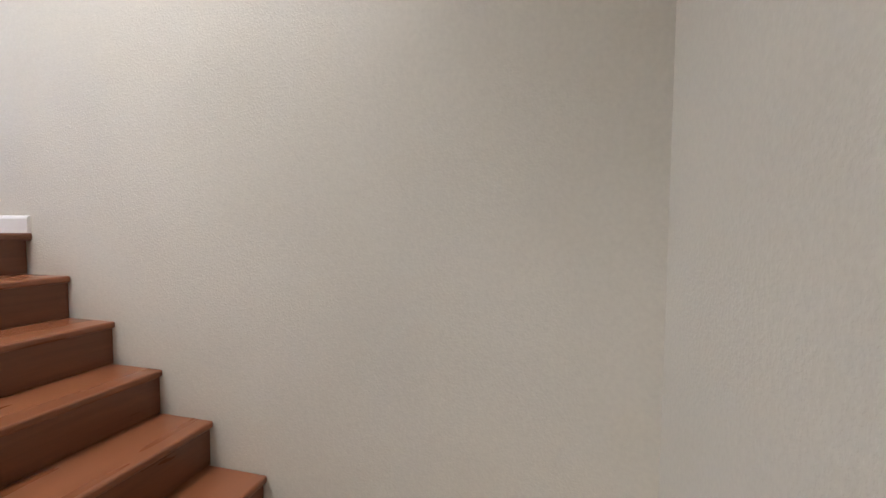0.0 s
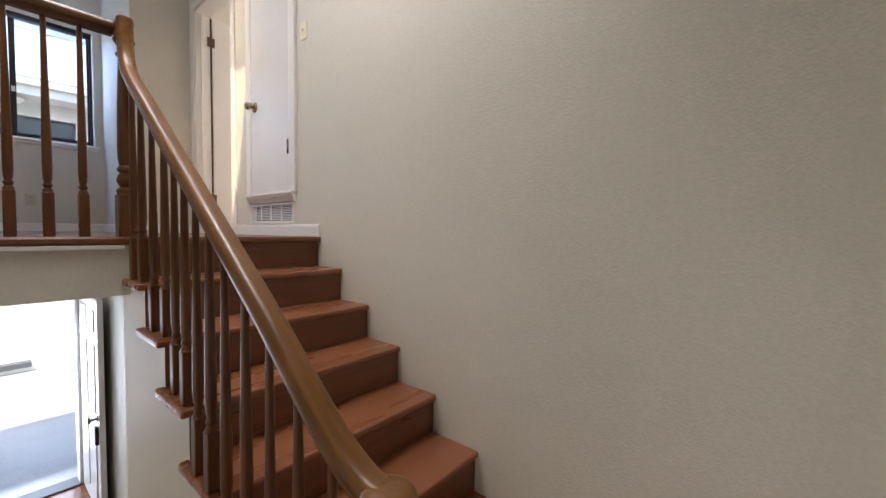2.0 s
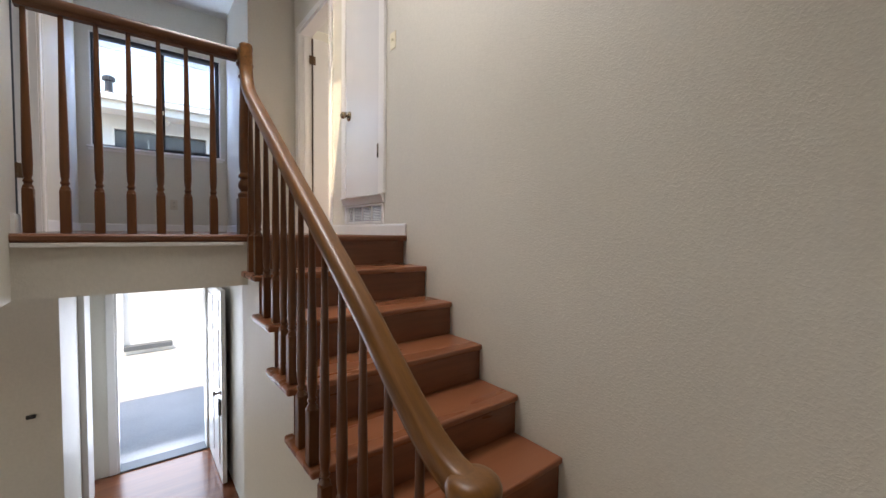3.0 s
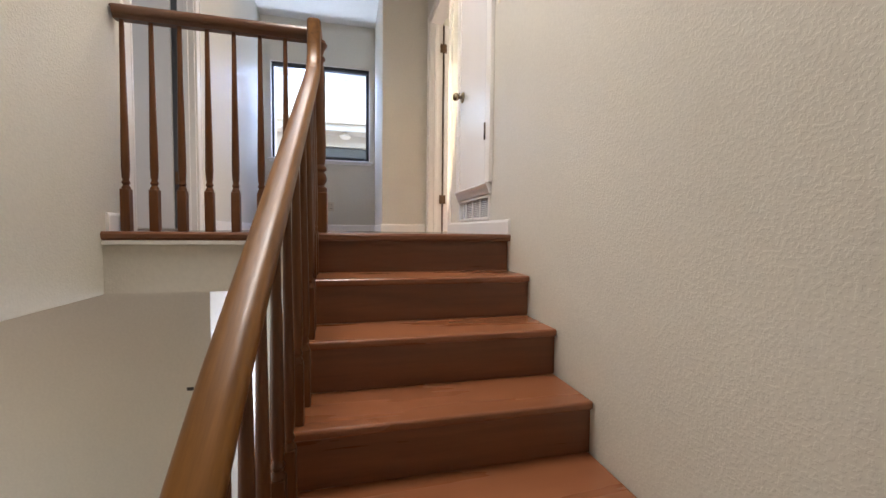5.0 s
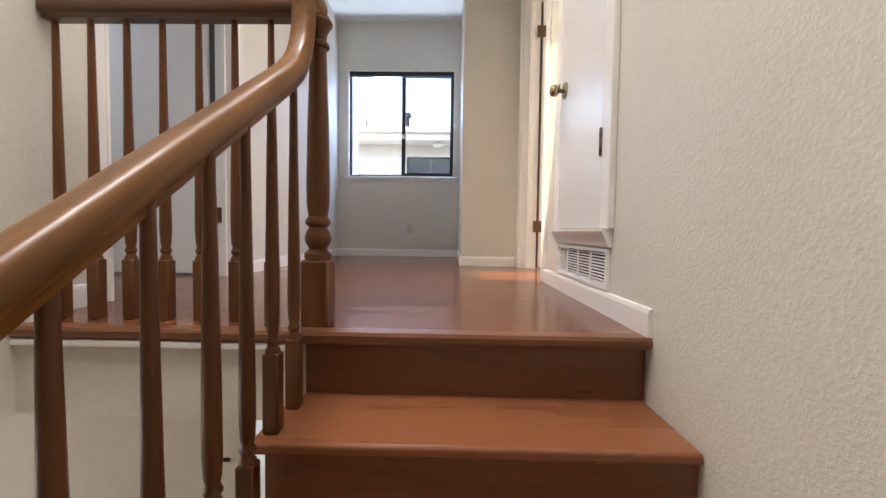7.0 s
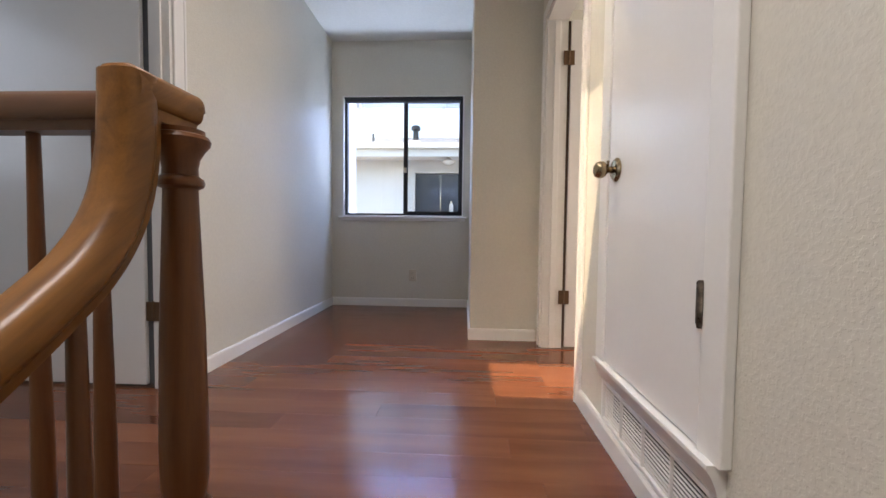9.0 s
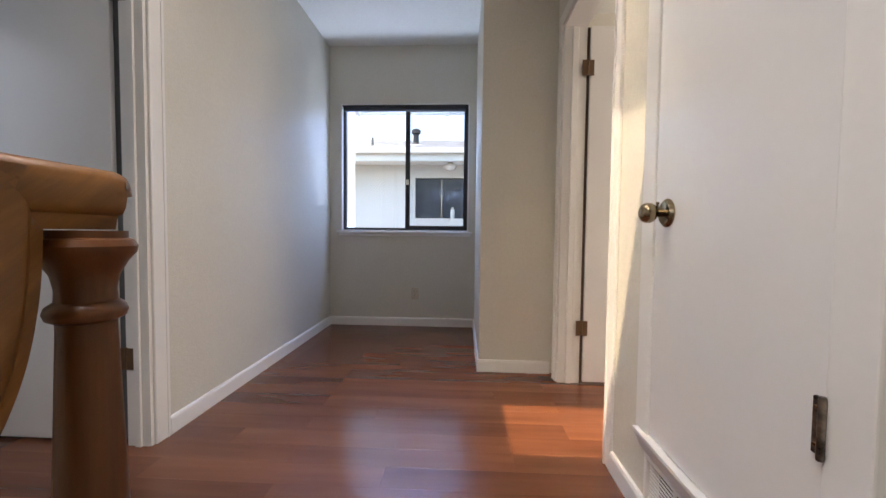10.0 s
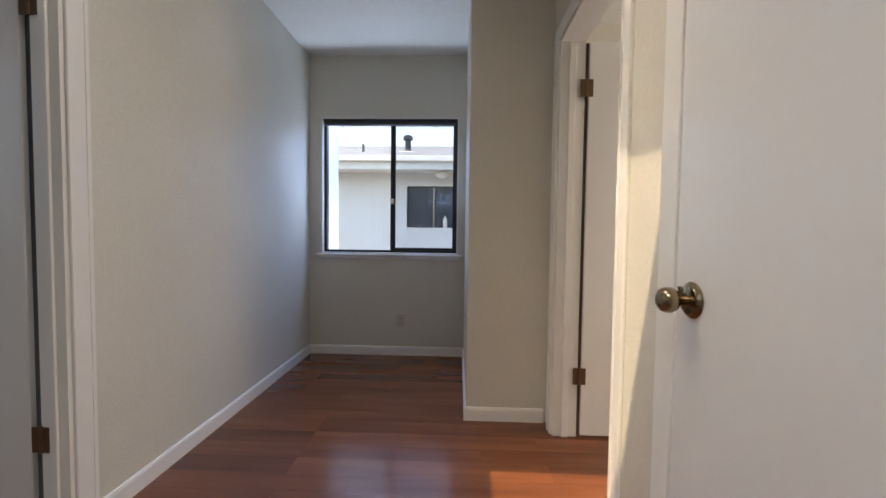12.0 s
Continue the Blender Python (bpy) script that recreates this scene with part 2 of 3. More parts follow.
def wall_y(bm, x0, x1, y0, y1, z0, z1, holes=()):
    """A wall that runs along y, of thickness x0..x1, with holes (y0, y1, z0, z1)."""
    ys = sorted({y0, y1, *[h[0] for h in holes], *[h[1] for h in holes]})
    zs = sorted({z0, z1, *[h[2] for h in holes], *[h[3] for h in holes]})
    for a, b in zip(ys, ys[1:]):
        for c, d in zip(zs, zs[1:]):
            if not any(h[0] <= a and b <= h[1] and h[2] <= c and d <= h[3] for h in holes):
                box(bm, x0, x1, a, b, c, d)
    return bm


# ---- the shell ----
FAR, SOUTH, JUT_Y, JUT_X, EAST = -5.68, -0.603, 0.80, -4.485, 0.415
SIDE = 0.30
N_DOOR = (-4.345, -3.50, U - 0.021, 3.64)
S_DOOR = (-3.495, -2.62, U - 0.021, 3.60)
CLOSET = (-3.128, -2.562, 1.80, 3.60)
WIN = (-0.495, 0.735, 2.41, 3.62)
structure("wall_north", wall_x(bmesh.new(), W, W + 0.13, JUT_X, 0.56, ENTRY - 0.2, CEIL, [N_DOOR, CLOSET, (-3.128, -2.562, 1.60, 1.715)]), WALL, "cream painted wall with a knockdown texture along the stairs", "wall")
structure("wall_jut", boxes((JUT_X - 0.13, JUT_X, JUT_Y, W + 0.13, U - 0.021, CEIL), (FAR, JUT_X - 0.13, JUT_Y, JUT_Y + 0.13, U - 0.021, CEIL)), WALL, "cream painted wall corner jutting into the hall", "wall")
structure("wall_far", wall_y(bmesh.new(), FAR - 0.15, FAR, -0.85, 1.1, 1.25, CEIL, [WIN]), WALL, "cream painted end wall of the upper hall with a window", "wall")
structure("wall_south", wall_x(bmesh.new(), SOUTH - 0.10, SOUTH, FAR, -2.36, U - 0.021, CEIL, [S_DOOR]), WALL, "cream painted hall wall with an open doorway", "wall")
structure("wall_stair_south", wall_x(bmesh.new(), STAIR_S - 0.16, STAIR_S, -2.36, 0.56, 1.235, CEIL, []), WALL, "cream painted wall hanging over the lower room", "wall")
structure("wall_east", wall_y(bmesh.new(), EAST, EAST + 0.14, -4.6, W, ENTRY - 0.2, CEIL), WALL, "plain cream painted wall at the landing", "wall")
structure("wall_balcony", boxes((-2.35, -2.225, STAIR_S, SIDE, 1.235, U - 0.021)), WALL, "cream painted beam under the balcony edge", "wall")
SKYHOLE = (-3.335, -2.82, -0.26, 0.74)
bmc = bmesh.new()
for x0, x1, y0, y1 in ((-6.1, SKYHOLE[0], -4.8, 4.0), (SKYHOLE[1], 0.8, -4.8, 4.0), (SKYHOLE[0], SKYHOLE[1], -4.8, SKYHOLE[2]), (SKYHOLE[0], SKYHOLE[1], SKYHOLE[3], 4.0)):
    box(bmc, x0, x1, y0, y1, CEIL, CEIL + 0.05)
structure("ceiling", bmc, CEILING, "flat off-white ceiling with a soft texture", "ceiling")
structure("ceiling_lower", boxes((-5.56, -2.35, -4.6, 0.75, 1.235, 1.30), (-2.35, EAST, -4.6, STAIR_S - 0.16, 1.235, 1.30)), CEILING, "off-white ceiling of the lower level", "ceiling")
structure("floor_entry", boxes((-5.56, EAST, -4.6, W, ENTRY - 0.1, ENTRY)), PLANK, "red-brown laminate floor of the entry", "floor")
structure("floor_landing", boxes((-0.45, EAST, STAIR_S, SIDE, -0.2, 0.0), (-0.490, EAST, SIDE, W, -0.2, 0.0)), PLANK, "red-brown laminate stair landing", "floor")
structure("floor_base", boxes((FAR, -2.27, SOUTH - 2.2, W + 2.6, 1.301, U - 0.020)), PLANK, "red-brown laminate floor of the upper rooms", "floor")
structure("wall_tan", boxes((-3.65, -3.53, -4.6, -0.545, ENTRY, 1.235)), WALL, "cream painted lower wall beside the entry", "wall")
# Out of view; the wide opening is assumed.
structure("wall_living", wall_x(bmesh.new(), -4.74, -4.6, -5.56, EAST, ENTRY, 1.235, [(-2.5, 0.1, -0.75, 0.95)]), WALL, "cream painted unseen wall of the lower room with an assumed wide window", "wall")
structure("wall_entry_south", boxes((-5.40, -3.65, -0.67, -0.545, ENTRY, 1.235)), WALL, "cream painted side wall of the entry", "wall")
structure("wall_entry_north", boxes((-5.40, -2.36, 0.62, 0.75, ENTRY, 1.235)), WALL, "cream painted side wall of the entry", "wall")
F_DOOR = (-0.33, 0.52, ENTRY, 0.92)
structure("wall_front", wall_y(bmesh.new(), -5.56, -5.40, -4.74, 0.75, ENTRY, 1.235, [F_DOOR]), WALL, "front wall with an open entry doorway", "wall")
# rooms beyond the two upstairs doors
structure("wall_north_room", boxes((-5.3, -5.2, 1.40, 3.7, U, CEIL), (-2.5, -2.4, 1.40, 3.7, U, CEIL), (-5.2, -2.5, 3.6, 3.7, U, CEIL)), WALL, "cream walls of the room behind the open door", "wall")
structure("wall_south_room", boxes((-4.6, -4.5, -2.6, -0.70, U, CEIL), (-2.0, -1.9, -2.6, -0.70, U, CEIL), (-4.5, -2.0, -2.6, -2.5, U, CEIL)), WALL, "cream walls of the room behind the open door", "wall")
structure("skylight_shaft", boxes((SKYHOLE[0] - 0.04, SKYHOLE[0], SKYHOLE[2], SKYHOLE[3], CEIL + 0.05, CEIL + 0.24), (SKYHOLE[1], SKYHOLE[1] + 0.04, SKYHOLE[2], SKYHOLE[3], CEIL + 0.05, CEIL + 0.24), (SKYHOLE[0] - 0.04, SKYHOLE[1] + 0.04, SKYHOLE[2] - 0.04, SKYHOLE[2], CEIL + 0.05, CEIL + 0.24), (SKYHOLE[0] - 0.04, SKYHOLE[1] + 0.04, SKYHOLE[3], SKYHOLE[3] + 0.04, CEIL + 0.05, CEIL + 0.24)), WHITE, "white painted skylight shaft in the ceiling", "skylight")


# ---- stairs ----
stairs = empty("staircase", "closed staircase with red-brown laminate treads and risers", "stairs", kind="structure")
NOSE = [(-2.225 + RUN * k, U - R * k) for k in range(8)]
for k, (x, z) in enumerate(NOSE):
    tread = bmesh.new()
    if k:
        box(tread, x - RUN - 0.045, x, SIDE - 0.030, W - 0.002, z - 0.030, z, bevel=0.009, seg=3)
        part("tread", tread, TREAD, stairs)
    part("riser", boxes((x - 0.040, x - 0.020, SIDE + 0.001, W - 0.003, z - R + 0.001, z - 0.031)), LAMINATE_SHADED, stairs)
outline = [(-2.36, ENTRY), (-2.36, U - 0.031)]
for k, (x, z) in enumerate(NOSE):
    outline += [(x - 0.021, z - 0.031), (x - 0.021, (z - R if k < 7 else ENTRY + 0.031) - 0.031)]
bms = bmesh.new()
near = [bms.verts.new((x, SIDE, z)) for x, z in outline]
far = [bms.verts.new((x, SIDE + 0.11, z)) for x, z in outline]
bms.faces.new(near), bms.faces.new(far[::-1])
for k in range(len(outline)):
    q = (k + 1) % len(outline)
    bms.faces.new((near[k], far[k], far[q], near[q]))
part("side_wall", bms, WALL, stairs, "cream painted wall under the stairs")
for k in range(6):
    z = -R * (k + 1)
    part("lower_step", boxes((-0.45 - RUN * (k + 1), -0.45 - RUN * k + 0.02, STAIR_S - 0.4, SIDE - 0.02, ENTRY if k < 5 else z - 0.02, z), bevel=0.006), TREAD, stairs)
# The nosing takes the darkened laminate for the shadow at the balcony edge.
part("nosing", sweep(bmesh.new(), [(-2.232, STAIR_S + 0.002, U - 0.017), (-2.232, W - 0.002, U - 0.017)], [(-0.030, -0.018), (0.016, -0.018), (0.024, -0.008), (0.025, 0.008), (0.019, 0.0175), (-0.030, 0.0178)], (1, 0, 0)), LAMINATE_SHADED, stairs)
structure("trim_balcony", boxes((-2.224, -2.210, STAIR_S + 0.001, SIDE - 0.02, 1.441, U - 0.036), bevel=0.003), WHITE, "white trim board under the balcony edge", "trim")


# ---- balustrades ----
HALF = [(0.020, -0.062), (0.0215, -0.052), (0.0235, -0.0475), (0.0285, -0.0455), (0.0325, -0.039), (0.034, -0.030), (0.0335, -0.020), (0.031, -0.011), (0.026, -0.0045), (0.018, -0.001), (0.009, 0.0)]
RAIL_SEC = HALF + [(-u, v) for u, v in reversed(HALF)]
RAIL_SEC = [(u * 0.9, v) for u, v in RAIL_SEC]
RY, BX = 0.302, -2.328


def baluster_mesh(height, name):
    """A slim turned spindle on a square block."""
    bm = bmesh.new()
    box(bm, -0.018, 0.018, -0.018, 0.018, 0, 0.186, bevel=0.003)
    lathe(bm, [(0.0165, 0.182), (0.0175, 0.192), (0.0115, 0.203), (0.0165, 0.214), (0.0115, 0.226), (0.0145, 0.238), (0.0165, 0.28), (0.0155, 0.40), (0.0115, 0.66), (0.0090, height)], seg=14)
    return mesh_of(bm, name, POST, True)


def nose_z(x):
    return U - (x + 2.225) / RUN * R


stair_rail = empty("stair_balustrade", "varnished wooden stair handrail on turned balusters", "railing")


def rail_z(x):
    return 1.28 + (-0.80 - x) * 0.697


def rail_y(x):
    """The balustrade stands a little closer to the steps towards the top."""
    return 0.284 + 0.034 * min(max((-1.15 - x) / 0.6, 0.0), 1.0) - 0.014 * min(max((-1.75 - x) / 0.3, 0.0), 1.0)


def smooth_path(points, steps=5):
    """A Catmull-Rom curve through the points."""
    ps, out = [Vector(p) for p in points], []
    for k in range(len(ps) - 1):
        a, b, c, d = ps[max(k - 1, 0)], ps[k], ps[k + 1], ps[min(k + 2, len(ps) - 1)]
        for q in range(steps):
            u = q / steps
            out.append(0.5 * (2 * b + (c - a) * u + (2 * a - 5 * b + 4 * c - d) * u * u + (3 * b - a - 3 * c + d) * u ** 3))
    return out + [ps[-1]]


path = [(-0.500, 0.292, 1.098), (-0.545, 0.291, 1.104), (-0.595, 0.290, 1.126), (-0.65, 0.29, 1.160), (-0.71, 0.29, 1.204), (-0.80, 0.29, rail_z(-0.80) - 0.006)]
path += [(x, 0.290 + (-0.80 - x) * 0.0095, rail_z(x)) for x in (-0.9, -1.2, -1.5, -1.75, -1.95)]
path += [(-2.060, 0.302, rail_z(-2.06)), (-2.104, 0.302, 2.191), (-2.141, 0.302, 2.222), (-2.170, 0.302, 2.259), (-2.189, 0.302, 2.300), (-2.200, 0.302, 2.350), (-2.204, 0.302, 2.400), (-2.206, 0.302, 2.456)]
path = smooth_path(path)
part("handrail", sweep(bmesh.new(), path, RAIL_SEC, (0, 1, 0)), RAIL, stair_rail, "honey-brown varnished handrail with a gooseneck", True)
part("volute_cap", lathe(bmesh.new(), [(0.030, 0.0), (0.036, 0.006), (0.037, 0.014), (0.046, 0.018), (0.050, 0.028), (0.0505, 0.040), (0.047, 0.051), (0.040, 0.058), (0.028, 0.0615), (0.010, 0.0625)], (-0.500, 0.294, 1.036), None, 28), RAIL, stair_rail, "rounded level end of the handrail", True)
part("rail_cap", sweep(bmesh.new(), [(-2.2095, RY, 2.455), (-2.212, RY, 2.462), (-2.218, RY, 2.465), (-2.340, RY, 2.465), (-2.350, RY, 2.461), (-2.356, RY, 2.452), (-2.358, RY, 2.440)], RAIL_SEC, (0, 1, 0)), RAIL, stair_rail, "level cap over the newel post", True)
for k in range(1, 8):
    for x in (NOSE[k][0] - 0.052, NOSE[k][0] - 0.052 - RUN / 2):
        if x > -0.6:
            continue
        z = NOSE[k][1]
        top = rail_z(x) - 0.050 + (0.03 if x < -2.12 else 0.0)
        b = new("baluster", baluster_mesh(top - z, "baluster"))
        b.location, b.parent = (x, rail_y(x), z), stair_rail
bottom = bmesh.new()
box(bottom, -0.045, 0.045, -0.045, 0.045, 0, 0.30, bevel=0.005)
lathe(bottom, [(0.042, 0.295), (0.044, 0.32), (0.028, 0.34), (0.042, 0.37), (0.036, 0.45), (0.026, 0.75), (0.036, 0.80), (0.03, 0.83), (0.042, 0.87), (0.040, 1.040)], seg=24)
nb = part("newel_post", bottom, POST, stair_rail, "turned post at the foot of the stairs", True)
nb.location = (-0.500, 0.294, 0.0)
newel = bmesh.new()
box(newel, -0.040, 0.040, -0.040, 0.040, -0.20, 0.195, bevel=0.005)
lathe(newel, [(0.037, 0.19), (0.040, 0.205), (0.040, 0.215), (0.026, 0.228), (0.037, 0.248), (0.039, 0.262), (0.034, 0.280), (0.026, 0.292), (0.037, 0.303), (0.037, 0.312), (0.028, 0.325), (0.033, 0.36), (0.034, 0.42), (0.031, 0.60), (0.0238, 0.808), (0.0238, 0.816), (0.031, 0.820), (0.033, 0.826), (0.031, 0.832), (0.0245, 0.837), (0.0238, 0.848), (0.0265, 0.862), (0.034, 0.876), (0.0405, 0.884), (0.042, 0.891), (0.039, 0.897), (0.034, 0.899), (0.034, 0.906)], seg=32)
np_ = part("newel_post", newel, POST, stair_rail, "turned newel post at the head of the stairs", True)
np_.location = (-2.310, RY + 0.012, U)

balcony = empty("balcony_balustrade", "varnished wooden balcony rail with slim turned balusters", "railing")
part("handrail", sweep(bmesh.new(), [(BX, STAIR_S + 0.002, 2.452), (BX, STAIR_S + 0.006, 2.461), (BX, STAIR_S + 0.016, 2.465), (BX, RY - 0.027, 2.465)], RAIL_SEC, (1, 0, 0)), RAIL_BACKLIT, balcony, "", True)
bmesh_balcony = baluster_mesh(2.407 - U, "baluster")
for k in range(7):
    b = new("baluster", bmesh_balcony)
    b.location, b.parent = (BX, -0.495 + 0.110 * k, U), balcony


# ---- trim ----
BB = [(0.0, 0.0), (0.013, 0.0), (0.013, 0.066), (0.009, 0.078), (0.0, 0.080)]


def board(name, a, b, out, mat=WHITE, height=1.0):
    """A baseboard from a to b along the floor, standing out from its wall."""
    bm = bmesh.new()
    out = Vector(out)
    rings = [[bm.verts.new(Vector(p) + out * (u + 0.0005) + Vector((0, 0, v * height))) for u, v in BB] for p in (a, b)]
    for k in range(len(BB)):
        bm.faces.new((rings[0][k], rings[0][(k + 1) % len(BB)], rings[1][(k + 1) % len(BB)], rings[1][k]))
    bm.faces.new(rings[0][::-1]), bm.faces.new(rings[1])
    return structure(name, bm, mat, "white painted baseboard", "baseboard")


board("baseboard", (-3.44, W, U), (-2.215, W, U), (0, -1, 0))
board("baseboard", (FAR, SOUTH, U), (S_DOOR[0] - 0.078, SOUTH, U), (0, 1, 0))
board("baseboard", (S_DOOR[1] + 0.078, SOUTH, U), (-2.36, SOUTH, U), (0, 1, 0))
board("baseboard", (-2.36, STAIR_S, U), (-2.25, STAIR_S, U), (0, 1, 0))
board("baseboard", (FAR, SOUTH + 0.013, U), (FAR, JUT_Y - 0.013, U), (1, 0, 0))
board("baseboard", (FAR + 0.013, JUT_Y, U), (JUT_X + 0.0125, JUT_Y, U), (0, -1, 0))
board("baseboard", (JUT_X, JUT_Y - 0.012, U), (JUT_X, W - 0.016, U), (1, 0, 0))
board("baseboard", (-3.53, -2.4, ENTRY), (-3.53, -0.545, ENTRY), (1, 0, 0))


def casing_x(name, hole, y, out, depth, legs="both", w=0.065, t=0.014):
    """A white door frame in a wall along x: casing on one face, jambs and stop through the wall."""
    x0, x1, z0, z1 = hole
    z0 = U
    ob = empty(name, "white painted door frame", "door frame", kind="structure")
    f = sorted((y, y + out * t))
    for side, a, b in (("left", x0 - w, x0 + 0.004), ("right", x1 - 0.004, x1 + w)):
        if legs in ("both", side):
            part("casing", boxes((a, b, f[0], f[1], z0, z1 + w), bevel=0.004, seg=2), WHITE, ob)
            part("casing_bead", boxes((a + 0.008, a + 0.020, f[0] - 0.003 if out < 0 else f[1] - 0.001, f[0] + 0.001 if out < 0 else f[1] + 0.003, z0, z1 + w - 0.01)), WHITE, ob)
    part("casing", boxes((x0 + 0.004, x1 - 0.004, f[0], f[1], z1 - 0.004, z1 + w), bevel=0.004, seg=2), WHITE, ob)
    d = sorted((y, y - out * depth))
    part("jamb", boxes((x0, x0 + 0.018, d[0], d[1], z0, z1 - 0.018)), WHITE, ob)
    part("jamb", boxes((x1 - 0.018, x1, d[0], d[1], z0, z1 - 0.018)), WHITE, ob)
    part("jamb", boxes((x0, x1, d[0], d[1], z1 - 0.018, z1)), WHITE, ob)
    s = sorted((y - out * depth * 0.35, y - out * depth * 0.62))
    part("door_stop", boxes((x0 + 0.018, x0 + 0.029, s[0], s[1], z0, z1 - 0.03), bevel=0.002), WHITE, ob)
    part("door_stop", boxes((x1 - 0.029, x1 - 0.018, s[0], s[1], z0, z1 - 0.03), bevel=0.002), WHITE, ob)
    return ob


casing_x("door_frame_north", N_DOOR, W, -1, 0.13)
casing_x("door_frame_south", S_DOOR, SOUTH, 1, 0.10, w=0.078)


def hinge(parent, at, way, across, mat, h=0.09):
    """Two leaves on a knuckled pin; way and across are unit vectors in the plane of the leaves."""
    way, across = Vector(way), Vector(across)
    bm = bmesh.new()
    m = Matrix.Translation(at) @ Matrix((across, way, Vector((0, 0, 1)))).transposed().to_4x4()
    for sx in (-1, 1):
        made = bmesh.ops.create_cube(bm, size=1.0)["verts"]
        for v in made:
            v.co = m @ Vector((sx * 0.018 + v.co.x * 0.032, v.co.y * 0.003, v.co.z * h))
    lathe(bm, [(0.0055, -h / 2), (0.0055, -h / 6), (0.0048, -h / 6 + 0.001), (0.0055, -h / 6 + 0.002), (0.0055, h / 6), (0.0048, h / 6 + 0.001), (0.0055, h / 6 + 0.002), (0.0055, h / 2), (0.003, h / 2 + 0.005)], at, seg=10)
    return part("hinge", bm, mat, parent, "bronze butt hinge", True)


n_door = empty("open_door", "white flush door standing open in the far doorway", "door")
part("leaf", boxes((-4.350, -4.316, W + 0.148, W + 0.148 + 0.80, U + 0.012, 3.615), bevel=0.003), DOORWHITE, n_door)
for z in (1.836, 3.375):
    hinge(n_door, (-4.312, W + 0.135, z), (1, 0, 0), (0, 1, 0), BRONZE)
# Strip added between jamb and leaf, coloured as the gap's shadow.
part("gap_strip", boxes((-4.3455, -4.333, W + 0.1305, W + 0.1475, U + 0.012, 3.615)), GAP_BROWN, n_door, "dark brown strip added for the shaded hinge gap")
s_door = empty("open_door", "white flush door standing open into a side room", "door")
part("leaf", boxes((-3.520, -3.486, SOUTH - 0.150 - 0.82, SOUTH - 0.150, U + 0.012, 3.575), bevel=0.003), DOORWHITE, s_door)
for z in (1.865, 3.36):
    hinge(s_door, (-3.4735, SOUTH - 0.098, z), (1, 0, 0), (0, 1, 0), BRONZE)


# Added filler behind the hinges; its dark colour is the gap's shade.
part("gap_strip", boxes((-3.518, -3.506, SOUTH - 0.1495, SOUTH - 0.1005, U + 0.012, 3.575)), DARK_GREY, s_door, "dark grey strip added for the shaded hinge gap")


# ---- closet door with return-air grille ----
closet = empty("closet_door", "white closet door with a brass knob and louvred grille", "door")
cx0, cx1, cz0, cz1 = CLOSET
for a, b in ((cx0 - 0.075, cx0 + 0.002), (cx1 - 0.002, cx1 + 0.075)):
    part("casing", boxes((a, b, W - 0.024, W, cz0 - 0.002, cz1 + 0.07), bevel=0.004, seg=2), WHITE, closet)
part("casing", boxes((cx0 + 0.002, cx1 - 0.002, W - 0.024, W, cz1, cz1 + 0.07), bevel=0.004, seg=2), WHITE, closet)
part("bottom_rail", sweep(bmesh.new(), [(cx0 - 0.060, W, cz0 - 0.004), (cx1 + 0.060, W, cz0 - 0.004)], [(0.0, -0.062), (0.016, -0.060), (0.020, -0.045), (0.030, -0.020), (0.040, -0.006), (0.040, 0.004), (0.0, 0.004)], (0, -1, 0)), WHITE, closet, "projecting moulded bottom rail")
part("leaf", boxes((cx0 + 0.003, cx1 - 0.003, W - 0.019, W + 0.015, cz0 + 0.004, cz1 - 0.003), bevel=0.002), DOORWHITE, closet)
for z in (2.108, 3.30):
    part("hinge", boxes((cx1 - 0.020, cx1 + 0.004, W - 0.0265, W - 0.0185, z - 0.046, z + 0.046), bevel=0.002), STEEL, closet, "worn steel hinge")
    for dx, dz in ((-0.012, 0.030), (-0.006, 0.0), (-0.012, -0.030)):
        part("screw", lathe(bmesh.new(), [(0.0036, 0.0), (0.0034, 0.0008), (0.002, 0.0013)], (cx1 + dx, W - 0.0264, z + dz), Matrix.Rotation(radians(90), 4, "X"), 10), BRASS, closet, "", True)
    part("hinge_pin", lathe(bmesh.new(), [(0.005, -0.05), (0.0055, -0.046), (0.0055, 0.046), (0.005, 0.05)], (cx1 + 0.001, W - 0.029, z), seg=10), STEEL, closet, "", True)
TO_SOUTH = Matrix.Rotation(radians(90), 4, "X")
knob = part("door_knob", lathe(bmesh.new(), [(0.0105, 0.012), (0.0105, 0.028), (0.0135, 0.033), (0.0230, 0.038), (0.0278, 0.047), (0.0278, 0.058), (0.0235, 0.068), (0.014, 0.0735), (0.004, 0.075)], (-3.058, W - 0.019, 2.464), TO_SOUTH, 32), BRASS, closet, "antique brass door knob", True)
part("rose", lathe(bmesh.new(), [(0.0395, 0.0), (0.040, 0.003), (0.036, 0.007), (0.033, 0.008), (0.031, 0.011), (0.018, 0.013), (0.0115, 0.014)], (-3.058, W - 0.019, 2.464), TO_SOUTH, 32), BRASS, knob, "", True)
part("lock_pin", lathe(bmesh.new(), [(0.003, 0.0), (0.003, 0.014), (0.0045, 0.016), (0.0045, 0.020)], (-3.058, W - 0.047, 2.474), None, 10), BRASS, knob, "", True)
